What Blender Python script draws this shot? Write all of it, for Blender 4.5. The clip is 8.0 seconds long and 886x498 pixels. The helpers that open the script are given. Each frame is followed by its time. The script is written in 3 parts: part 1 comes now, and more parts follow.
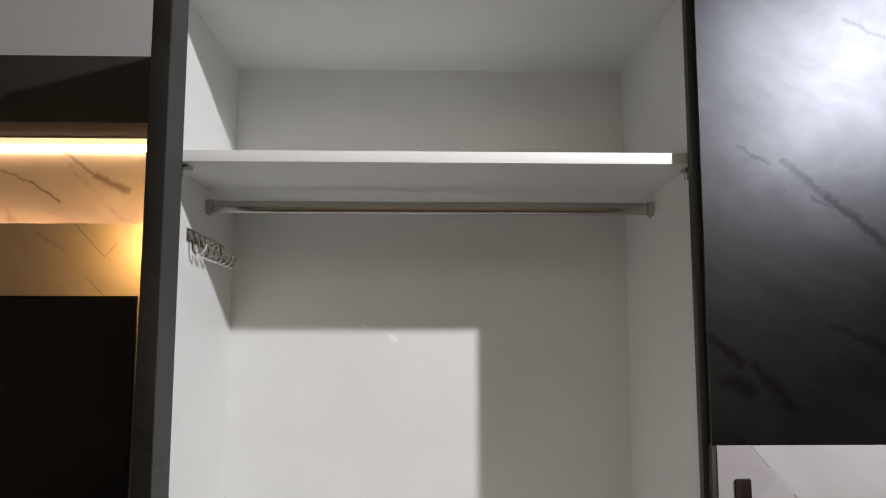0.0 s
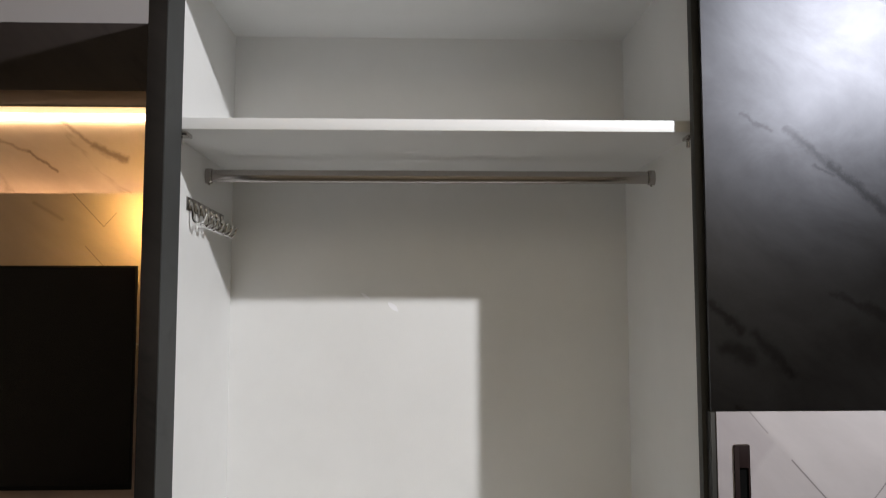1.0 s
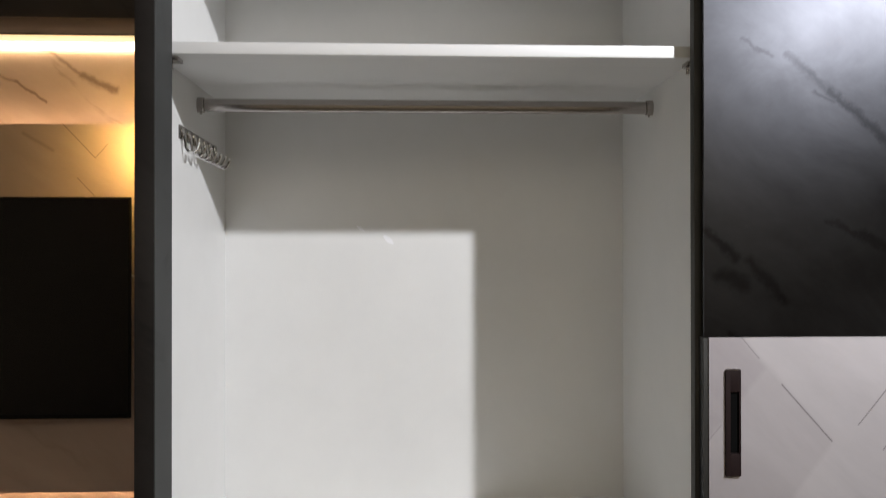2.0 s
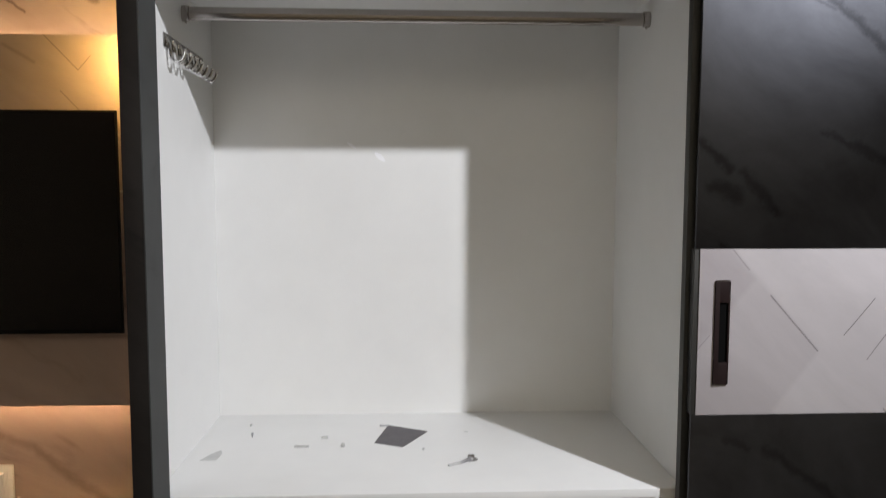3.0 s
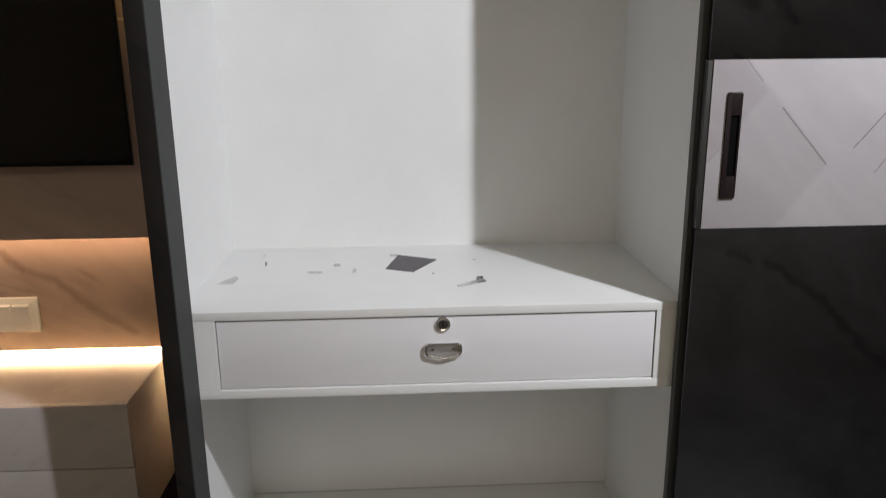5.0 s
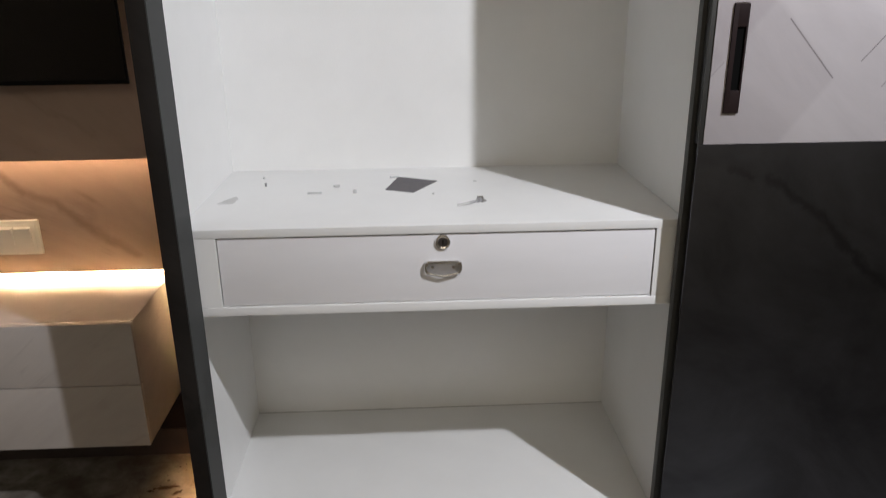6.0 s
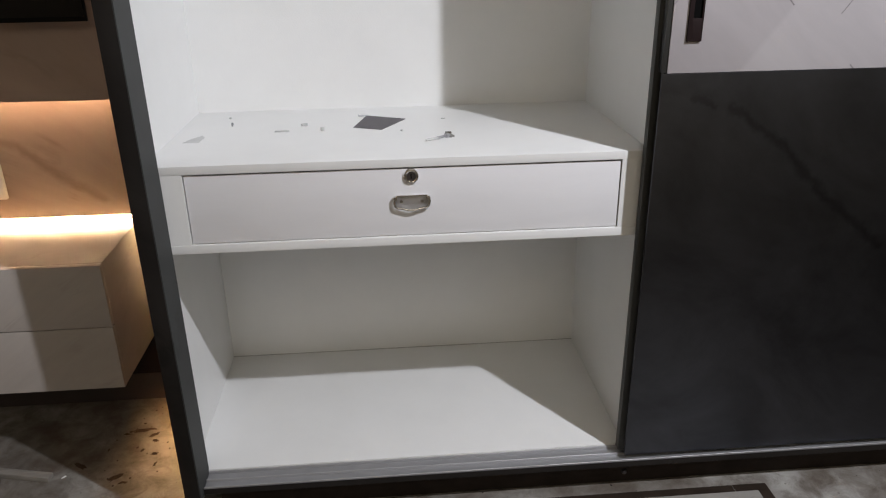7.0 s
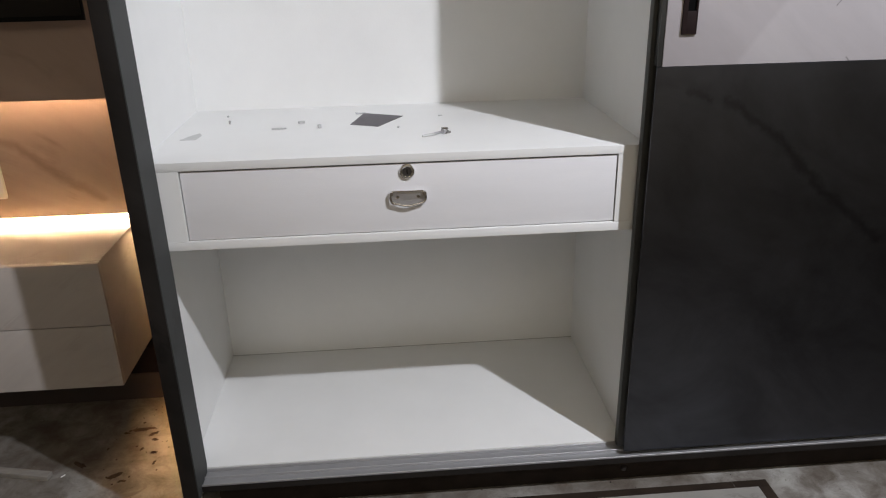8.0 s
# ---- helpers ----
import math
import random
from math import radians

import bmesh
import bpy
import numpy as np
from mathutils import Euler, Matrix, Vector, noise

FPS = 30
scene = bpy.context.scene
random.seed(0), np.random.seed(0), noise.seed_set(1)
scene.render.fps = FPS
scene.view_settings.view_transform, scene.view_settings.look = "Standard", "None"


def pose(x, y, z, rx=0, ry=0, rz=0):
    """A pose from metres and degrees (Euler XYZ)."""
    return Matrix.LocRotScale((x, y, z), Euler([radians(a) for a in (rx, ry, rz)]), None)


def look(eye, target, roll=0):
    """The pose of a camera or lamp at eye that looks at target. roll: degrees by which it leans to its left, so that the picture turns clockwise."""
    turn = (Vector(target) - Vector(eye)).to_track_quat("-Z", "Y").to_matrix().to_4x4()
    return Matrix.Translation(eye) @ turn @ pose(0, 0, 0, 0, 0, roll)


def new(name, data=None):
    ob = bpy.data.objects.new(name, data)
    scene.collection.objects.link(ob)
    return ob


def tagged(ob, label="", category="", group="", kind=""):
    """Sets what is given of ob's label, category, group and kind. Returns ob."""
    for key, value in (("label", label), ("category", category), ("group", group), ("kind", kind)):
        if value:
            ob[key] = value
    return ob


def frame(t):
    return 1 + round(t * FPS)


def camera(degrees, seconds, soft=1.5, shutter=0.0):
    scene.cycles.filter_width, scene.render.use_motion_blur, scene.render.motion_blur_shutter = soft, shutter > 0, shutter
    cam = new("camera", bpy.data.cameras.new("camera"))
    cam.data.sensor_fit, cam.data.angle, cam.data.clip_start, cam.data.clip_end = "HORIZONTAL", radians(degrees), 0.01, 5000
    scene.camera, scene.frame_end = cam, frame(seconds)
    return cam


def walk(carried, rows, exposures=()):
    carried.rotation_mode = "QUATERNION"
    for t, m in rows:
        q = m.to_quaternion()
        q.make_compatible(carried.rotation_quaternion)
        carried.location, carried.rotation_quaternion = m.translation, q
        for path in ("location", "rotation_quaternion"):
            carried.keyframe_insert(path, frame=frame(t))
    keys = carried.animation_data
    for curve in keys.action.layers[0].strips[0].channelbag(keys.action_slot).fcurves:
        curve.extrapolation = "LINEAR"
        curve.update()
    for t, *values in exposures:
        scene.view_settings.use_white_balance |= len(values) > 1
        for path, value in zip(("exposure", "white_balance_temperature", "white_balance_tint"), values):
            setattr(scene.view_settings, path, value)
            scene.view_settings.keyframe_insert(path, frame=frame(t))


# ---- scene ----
cam = camera(62.2, 8.0, soft=1.1, shutter=0.6)
PATH = [
    (0, (0.556, -1.561, 1.614), (0.607, 0.425, 1.84), 0.04),
    (0.5, (0.547, -1.559, 1.613), (0.596, 0.428, 1.812), -0.05),
    (1, (0.546, -1.558, 1.605), (0.606, 0.431, 1.757), -0.05),
    (1.5, (0.543, -1.556, 1.587), (0.612, 0.434, 1.672), -0.05),
    (1.7, (0.541, -1.555, 1.579), (0.616, 0.438, 1.636), -0.06),
    (2.8, (0.548, -1.541, 1.523), (0.625, 0.45, 1.388), 0.01),
    (3, (0.539, -1.543, 1.514), (0.64, 0.446, 1.347), 0.1),
    (3.5, (0.527, -1.544, 1.494), (0.606, 0.436, 1.231), -0.22),
    (4, (0.52, -1.552, 1.461), (0.623, 0.417, 1.116), -0.03),
    (4.5, (0.528, -1.553, 1.439), (0.639, 0.395, 0.985), -0.33),
    (4.7, (0.522, -1.56, 1.419), (0.621, 0.384, 0.948), -0.33),
    (5.8, (0.531, -1.573, 1.368), (0.609, 0.322, 0.728), -0.74),
    (6, (0.527, -1.578, 1.353), (0.607, 0.307, 0.687), -0.64),
    (6.5, (0.54, -1.595, 1.331), (0.663, 0.265, 0.603), -0.46),
    (7, (0.541, -1.611, 1.306), (0.682, 0.228, 0.532), -0.87),
    (7.5, (0.548, -1.622, 1.291), (0.666, 0.222, 0.527), -1.08),
    (8, (0.558, -1.62, 1.285), (0.688, 0.223, 0.524), -1.28),
]
EXPOSURES = [(0.0, 0.25, 6800, 10), (1.5, 0.22, 6790, 10), (1.75, 0.31, 6750, 10), (3.0, 0.35, 6610, 10), (3.5, 0.33, 6510, 10), (4.5, 0.23, 6510, 10), (6.0, 0.34, 6550, 11), (6.5, 0.33, 6530, 11), (7.0, 0.39, 6500, 11), (8.0, 0.44, 6450, 11)]
walk(cam, [(t, look(eye, target, roll)) for t, eye, target, roll in PATH], EXPOSURES)

# ---- light ----
world = bpy.data.worlds.new("world")
world.use_nodes = True
world.node_tree.nodes["Background"].inputs[0].default_value = (0.9, 0.95, 1.0, 1)
world.node_tree.nodes["Background"].inputs[1].default_value = 0.02
scene.world = world

lamp_data = bpy.data.lights.new("ceiling_spotlight", "SPOT")
lamp_data.energy, lamp_data.shadow_soft_size, lamp_data.color = 276.0, 0.035, (0.905, 0.93, 1.0)
lamp_data.spot_size, lamp_data.spot_blend = radians(98), 0.5
lamp = new("ceiling_spotlight", lamp_data)
lamp.matrix_world = look((2.235, -1.680, 3.042), (0.9, 0.0, 1.5))

# unseen soft lamp overhead, farther back, added to lift the shaded parts
fill_data = bpy.data.lights.new("soft_fill_light", "AREA")
fill_data.shape, fill_data.size, fill_data.size_y = "RECTANGLE", 3.2, 2.6
fill_data.energy, fill_data.color = 38.0, (1.0, 0.90, 0.74)
fill_light = new("soft_fill_light", fill_data)
fill_light.location = (0.7, -4.2, 3.17)

GROUND = -0.094      # level of the floor
CEIL = 3.20          # level of the room's ceiling


# ---- materials ----
def material(name):
    m = bpy.data.materials.new(name)
    m.use_nodes = True
    nt = m.node_tree
    return m, nt.nodes, nt.links, nt.nodes["Principled BSDF"]


def node(nodes, kind, **values):
    n = nodes.new(kind)
    for key, value in values.items():
        n.inputs[key].default_value = value
    return n


def ramp(nodes, stops):
    r = nodes.new("ShaderNodeValToRGB")
    e = r.color_ramp.elements
    while len(e) < len(stops):
        e.new(0.5)
    for i, (p, c) in enumerate(stops):
        e[i].position, e[i].color = p, (*c, 1)
    return r


def surface(name, base, vary=0.06, rough=0.45, scale=6.0, grain=180.0, bump=0.05, metal=0.0, stretch=(1, 1, 1), spec=0.5):
    """A plain surface with cloudy variation, fine grain, and uneven gloss."""
    m, nodes, links, b = material(name)
    geo = nodes.new("ShaderNodeNewGeometry")
    mp = node(nodes, "ShaderNodeMapping", Scale=stretch)
    links.new(geo.outputs["Position"], mp.inputs["Vector"])
    big = node(nodes, "ShaderNodeTexNoise", Scale=scale, Detail=5.0, Roughness=0.6)
    fine = node(nodes, "ShaderNodeTexNoise", Scale=grain, Detail=2.0)
    for n in (big, fine):
        links.new(mp.outputs[0], n.inputs["Vector"])
    lo = tuple(c * (1 - vary) for c in base)
    hi = tuple(min(1, c * (1 + vary)) for c in base)
    r = ramp(nodes, [(0.3, lo), (0.7, hi)])
    links.new(big.outputs["Fac"], r.inputs[0])
    links.new(r.outputs[0], b.inputs["Base Color"])
    mr = node(nodes, "ShaderNodeMapRange", **{"To Min": rough * 0.85, "To Max": min(1, rough * 1.15)})
    links.new(big.outputs["Fac"], mr.inputs["Value"])
    links.new(mr.outputs[0], b.inputs["Roughness"])
    bp = node(nodes, "ShaderNodeBump", Strength=bump, Distance=0.002)
    links.new(fine.outputs["Fac"], bp.inputs["Height"])
    links.new(bp.outputs[0], b.inputs["Normal"])
    b.inputs["Metallic"].default_value = metal
    b.inputs["Specular IOR Level"].default_value = spec
    return m


def stroke_mask(nodes, links, geo, strokes, wobble=0.010):
    """How strongly single veins and joints of a printed pattern mark a spot; a stroke is x, z, x, z, half width, strength."""
    flat = nodes.new("ShaderNodeVectorMath")
    flat.operation, flat.inputs[1].default_value = "MULTIPLY", (1, 0, 1)
    links.new(geo.outputs["Position"], flat.inputs[0])
    wob = node(nodes, "ShaderNodeTexNoise", Scale=22.0, Detail=6.0, Roughness=0.7)
    links.new(flat.outputs[0], wob.inputs["Vector"])
    shift = nodes.new("ShaderNodeVectorMath")
    shift.operation, shift.inputs[1].default_value, shift.inputs[2].default_value = "MULTIPLY_ADD", (wobble * 4, 0, wobble * 4), (-wobble * 2, 0, -wobble * 2)
    links.new(wob.outputs["Color"], shift.inputs[0])
    add = nodes.new("ShaderNodeVectorMath")
    add.operation = "ADD"
    links.new(flat.outputs[0], add.inputs[0])
    links.new(shift.outputs[0], add.inputs[1])
    total = None
    for x0, z0, x1, z1, w, k in strokes:
        ab = Vector((x1 - x0, 0, z1 - z0))
        sub = nodes.new("ShaderNodeVectorMath")
        sub.operation, sub.inputs[1].default_value = "SUBTRACT", (x0, 0, z0)
        links.new(add.outputs[0], sub.inputs[0])
        dot = nodes.new("ShaderNodeVectorMath")
        dot.operation, dot.inputs[1].default_value = "DOT_PRODUCT", tuple(ab / ab.length_squared)
        links.new(sub.outputs[0], dot.inputs[0])
        cl = nodes.new("ShaderNodeClamp")
        links.new(dot.outputs["Value"], cl.inputs[0])
        along = nodes.new("ShaderNodeVectorMath")
        along.operation, along.inputs[0].default_value = "SCALE", tuple(ab)
        links.new(cl.outputs[0], along.inputs["Scale"])
        far = nodes.new("ShaderNodeVectorMath")
        far.operation = "DISTANCE"
        links.new(sub.outputs[0], far.inputs[0])
        links.new(along.outputs[0], far.inputs[1])
        mr = node(nodes, "ShaderNodeMapRange", **{"From Min": 0.0, "From Max": w * 1.25, "To Min": k, "To Max": 0.0})
        mr.interpolation_type = "SMOOTHSTEP"
        links.new(far.outputs["Value"], mr.inputs["Value"])
        if total is None:
            total = mr.outputs[0]
        else:
            mx = nodes.new("ShaderNodeMath")
            mx.operation = "MAXIMUM"
            links.new(total, mx.inputs[0])
            links.new(mr.outputs[0], mx.inputs[1])
            total = mx.outputs[0]
    return total


def facet_mask(nodes, links, geo, edges):
    """One inside a convex facet, nought outside; an edge is x, z and the way in."""
    total = None
    for x, z, nx, nz in edges:
        sub = nodes.new("ShaderNodeVectorMath")
        sub.operation, sub.inputs[1].default_value = "SUBTRACT", (x, 0, z)
        links.new(geo.outputs["Position"], sub.inputs[0])
        dot = nodes.new("ShaderNodeVectorMath")
        dot.operation, dot.inputs[1].default_value = "DOT_PRODUCT", (nx, 0, nz)
        links.new(sub.outputs[0], dot.inputs[0])
        mr = node(nodes, "ShaderNodeMapRange", **{"From Min": -0.004, "From Max": 0.008})
        links.new(dot.outputs["Value"], mr.inputs["Value"])
        if total is None:
            total = mr.outputs[0]
        else:
            mx = nodes.new("ShaderNodeMath")
            mx.operation = "MULTIPLY"
            links.new(total, mx.inputs[0])
            links.new(mr.outputs[0], mx.inputs[1])
            total = mx.outputs[0]
    return total


def marble(name, base, cloud, vein, rough=0.3, scale=2.0, amount=0.7, angle=-38.0, bump=0.03, width=0.03, spec=0.5, strokes=(), wobble=0.010, facets=(), tint=(0.5, 0.5, 0.5), streaks=0.15, coat=0.0, flow=(0.45, 1.0, 1.6)):
    """A printed stone laminate: clouds, slanting veins broken into strokes, and facets of another shade."""
    m, nodes, links, b = material(name)
    geo = nodes.new("ShaderNodeNewGeometry")
    mp = node(nodes, "ShaderNodeMapping", Rotation=(0, radians(angle), 0))
    links.new(geo.outputs["Position"], mp.inputs["Vector"])
    st = node(nodes, "ShaderNodeMapping", Scale=flow)
    links.new(mp.outputs[0], st.inputs["Vector"])
    clouds = node(nodes, "ShaderNodeTexNoise", Scale=scale, Detail=7.0, Roughness=0.62, Distortion=0.4)
    links.new(st.outputs[0], clouds.inputs["Vector"])
    r = ramp(nodes, [(0.32, base), (0.68, cloud)])
    links.new(clouds.outputs["Fac"], r.inputs[0])
    veins = node(nodes, "ShaderNodeTexNoise", Scale=scale * 0.9, Detail=6.0, Roughness=0.55, Distortion=0.9)
    links.new(st.outputs[0], veins.inputs["Vector"])
    dist = node(nodes, "ShaderNodeMath")
    dist.operation, dist.inputs[1].default_value = "SUBTRACT", 0.5
    links.new(veins.outputs["Fac"], dist.inputs[0])
    ab = nodes.new("ShaderNodeMath")
    ab.operation = "ABSOLUTE"
    links.new(dist.outputs[0], ab.inputs[0])
    line = node(nodes, "ShaderNodeMapRange", **{"From Min": 0.0, "From Max": width, "To Min": 1.0, "To Max": 0.0})
    links.new(ab.outputs[0], line.inputs["Value"])
    breaks = node(nodes, "ShaderNodeTexNoise", Scale=scale * 2.3, Detail=3.0)
    links.new(mp.outputs[0], breaks.inputs["Vector"])
    gate = node(nodes, "ShaderNodeMapRange", **{"From Min": 0.5, "From Max": 0.62, "To Min": 0.0, "To Max": amount})
    links.new(breaks.outputs["Fac"], gate.inputs["Value"])
    mul = nodes.new("ShaderNodeMath")
    mul.operation = "MULTIPLY"
    links.new(line.outputs[0], mul.inputs[0])
    links.new(gate.outputs[0], mul.inputs[1])
    mix = nodes.new("ShaderNodeMix")
    mix.data_type = "RGBA"
    links.new(mul.outputs[0], mix.inputs[0])
    links.new(r.outputs[0], mix.inputs[6])
    mix.inputs[7].default_value = (*vein, 1)
    colour = mix.outputs[2]
    for edges in facets:
        fx = nodes.new("ShaderNodeMix")
        fx.data_type, fx.blend_type = "RGBA", "MULTIPLY"
        links.new(facet_mask(nodes, links, geo, edges), fx.inputs[0])
        links.new(colour, fx.inputs[6])
        fx.inputs[7].default_value = (*tint, 1)
        colour = fx.outputs[2]
    shine = node(nodes, "ShaderNodeMapRange", **{"From Min": 0.3, "From Max": 0.7, "To Min": spec * (1 - streaks), "To Max": spec * (1 + streaks)})
    links.new(clouds.outputs["Fac"], shine.inputs["Value"])
    gloss = shine.outputs[0]
    if strokes:
        sx = nodes.new("ShaderNodeMix")
        sx.data_type = "RGBA"
        mask = stroke_mask(nodes, links, geo, strokes, wobble)
        dull = node(nodes, "ShaderNodeMapRange", **{"To Min": 1.0, "To Max": 0.50})
        links.new(mask, dull.inputs["Value"])
        gm = nodes.new("ShaderNodeMath")
        gm.operation = "MULTIPLY"
        links.new(gloss, gm.inputs[0])
        links.new(dull.outputs[0], gm.inputs[1])
        gloss = gm.outputs[0]
        links.new(mask, sx.inputs[0])
        links.new(colour, sx.inputs[6])
        sx.inputs[7].default_value = (*vein, 1)
        colour = sx.outputs[2]
    links.new(colour, b.inputs["Base Color"])
    mr = node(nodes, "ShaderNodeMapRange", **{"From Min": 0.25, "From Max": 0.75, "To Min": rough * 0.85, "To Max": rough * 1.18})
    links.new(clouds.outputs["Fac"], mr.inputs["Value"])
    links.new(mr.outputs[0], b.inputs["Roughness"])
    fine = node(nodes, "ShaderNodeTexNoise", Scale=260.0, Detail=2.0)
    links.new(geo.outputs["Position"], fine.inputs["Vector"])
    bp = node(nodes, "ShaderNodeBump", Strength=bump, Distance=0.001)
    links.new(fine.outputs["Fac"], bp.inputs["Height"])
    links.new(bp.outputs[0], b.inputs["Normal"])
    links.new(gloss, b.inputs["Specular IOR Level"])
    if coat:
        # soft sheen of the lacquer, with a short fall-off
        cw = nodes.new("ShaderNodeMath")
        cw.operation, cw.inputs[1].default_value = "MULTIPLY", coat / spec
        links.new(gloss, cw.inputs[0])
        sheen = node(nodes, "ShaderNodeBsdfGlossy", Color=(0.85, 0.88, 1.0, 1), Roughness=0.435)
        sheen.distribution = "BECKMANN"
        links.new(bp.outputs[0], sheen.inputs["Normal"])
        both = nodes.new("ShaderNodeMixShader")
        links.new(cw.outputs[0], both.inputs[0])
        links.new(b.outputs[0], both.inputs[1])
        links.new(sheen.outputs[0], both.inputs[2])
        links.new(both.outputs[0], nodes["Material Output"].inputs["Surface"])
    return m


def glow(name, colour, strength):
    m, nodes, links, b = material(name)
    b.inputs["Base Color"].default_value = (0.8, 0.78, 0.7, 1)
    b.inputs["Emission Color"].default_value = (*colour, 1)
    b.inputs["Emission Strength"].default_value = strength
    return m


M_white = surface("white_laminate", (0.78, 0.78, 0.767), 0.020, 0.42, 7.0, 240.0, 0.14)
M_joint = surface("grey_joint", (0.42, 0.42, 0.40), 0.3, 0.8, 30.0)
# paler than the laminate: paints the rail's light glints on the back
M_glint = surface("pale_painted_glint", (0.93, 0.93, 0.95), 0.03, 0.15, 60.0, 300.0, 0.1)
M_edge = surface("white_edge_band", (0.80, 0.80, 0.79), 0.02, 0.35, 4.0, 200.0, 0.03)
M_drawer = surface("white_drawer_laminate", (0.77, 0.765, 0.78), 0.025, 0.38, 3.0, 90.0, 0.08, stretch=(1, 1, 6))
M_dark = marble("charcoal_stone_laminate", (0.0030, 0.0028, 0.0030), (0.0070, 0.0070, 0.0078), (0.0018, 0.0018, 0.0018), 0.48, 3.4, 0.3, angle=-30.0, spec=0.10, streaks=0.34, coat=0.064, flow=(0.8, 1.0, 1.25), wobble=0.012, strokes=(
    (1.221, 2.002, 1.279, 1.971, 0.006, 0.5), (1.310, 1.972, 1.406, 1.900, 0.010, 0.55), (1.406, 1.900, 1.519, 1.800, 0.012, 0.85),
    (1.519, 1.800, 1.64, 1.68, 0.013, 0.7), (1.369, 1.897, 1.411, 1.878, 0.006, 0.6), (1.140, 1.610, 1.205, 1.553, 0.014, 0.85),
    (1.173, 1.515, 1.219, 1.500, 0.022, 0.8), (1.233, 1.546, 1.305, 1.464, 0.016, 0.75), (1.402, 1.627, 1.504, 1.578, 0.010, 0.6),
    (1.470, 1.600, 1.560, 1.560, 0.014, 0.7), (1.465, 2.285, 1.548, 2.248, 0.006, 0.5), (1.190, 1.400, 1.212, 1.387, 0.008, 0.8),
    (1.300, 0.960, 1.420, 0.880, 0.014, 0.6), (1.420, 0.880, 1.560, 0.740, 0.015, 0.65), (1.560, 0.740, 1.720, 0.610, 0.016, 0.6), (1.215, 0.985, 1.262, 0.962, 0.010, 0.5)))
M_liner = marble("slate_grey_liner", (0.042, 0.043, 0.042), (0.064, 0.066, 0.065), (0.03, 0.03, 0.03), 0.55, 3.0, 0.4, spec=0.12)
M_dooredge = marble("dark_grey_door_edge", (0.028, 0.028, 0.026), (0.042, 0.042, 0.039), (0.02, 0.02, 0.02), 0.5, 3.0, 0.4)
M_frame = marble("charcoal_frame_laminate", (0.0105, 0.0090, 0.0082), (0.022, 0.0190, 0.0174), (0.004, 0.004, 0.004), 0.5, 3.0, 0.5, spec=0.16)
# near-black paint for the shade inside gaps, slots and the handle grip
M_slot = surface("gap_shade_black", (0.004, 0.004, 0.004), 0.1, 0.85, spec=0.05)
M_band = marble("white_stone_laminate", (0.385, 0.36, 0.37), (0.475, 0.45, 0.46), (0.10, 0.09, 0.09), 0.35, 3.2, 0.0, -40.0, width=0.012, wobble=0.0008,
                strokes=((1.205, 1.400, 1.252, 1.345, 0.0020, 0.45), (1.300, 1.290, 1.405, 1.172, 0.0022, 0.75), (1.147, 1.177, 1.172, 1.207, 0.0016, 0.35),
                         (1.525, 1.283, 1.461, 1.205, 0.0016, 0.8), (1.560, 1.216, 1.514, 1.153, 0.0016, 0.7), (1.555, 1.045, 1.60, 1.00, 0.002, 0.7)),
                facets=(((1.410, 1.170, -0.756, -0.655), (1.410, 1.170, -0.80, 0.60)), ((1.172, 1.207, -0.77, 0.64), (1.205, 1.400, -0.756, -0.655))),
                tint=(0.90, 0.89, 0.895))
M_panel = marble("beige_stone_panel", (0.34, 0.255, 0.205), (0.46, 0.355, 0.29), (0.13, 0.085, 0.065), 0.32, 2.4, 0.35, -35.0, width=0.02, wobble=0.008, strokes=(
    (-0.484, 2.128, -0.392, 2.062, 0.008, 0.6), (-0.392, 2.062, -0.300, 2.020, 0.014, 0.75), (-0.665, 2.076, -0.575, 2.044, 0.006, 0.5), (-0.575, 2.044, -0.492, 1.987, 0.005, 0.8),
    (-0.660, 0.860, -0.604, 0.806, 0.016, 0.45), (-0.604, 0.806, -0.520, 0.775, 0.018, 0.35), (-0.520, 0.775, -0.422, 0.686, 0.018, 0.4), (-0.422, 0.686, -0.310, 0.610, 0.018, 0.35)))
M_board = marble("beige_stone_board", (0.34, 0.25, 0.205), (0.44, 0.33, 0.275), (0.12, 0.085, 0.065), 0.32, 2.4, 0.15, -35.0, width=0.02, wobble=0.0008, strokes=(
    (-0.405, 1.911, -0.319, 1.819, 0.0018, 0.7), (-0.319, 1.819, -0.286, 1.857, 0.0018, 0.6), (-0.366, 1.765, -0.296, 1.690, 0.0018, 0.6), (-0.509, 1.885, -0.431, 1.839, 0.007, 0.3)))
M_skirt = surface("grey_stone_skirting", (0.050, 0.038, 0.036), 0.15, 0.5, 8.0)
M_console = marble("pale_stone_laminate", (0.36, 0.325, 0.30), (0.45, 0.41, 0.38), (0.26, 0.23, 0.205), 0.4, 2.8, 0.3, 40.0, width=0.016)
M_pelmet = marble("dark_brown_laminate", (0.020, 0.0155, 0.0145), (0.036, 0.028, 0.026), (0.012, 0.009, 0.008), 0.5, 3.0, 0.5, spec=0.3)
M_toe = surface("dark_brown_toe_board", (0.024, 0.018, 0.015), 0.3, 0.7, 14.0, 140.0, 0.2, spec=0.12)
M_under = surface("brown_underside_laminate", (0.026, 0.022, 0.022), 0.15, 0.9, 6.0, spec=0.0)
M_plate = surface("satin_nickel_plate", (0.62, 0.61, 0.61), 0.04, 0.35, 14.0, 300.0, 0.02, 0.85)
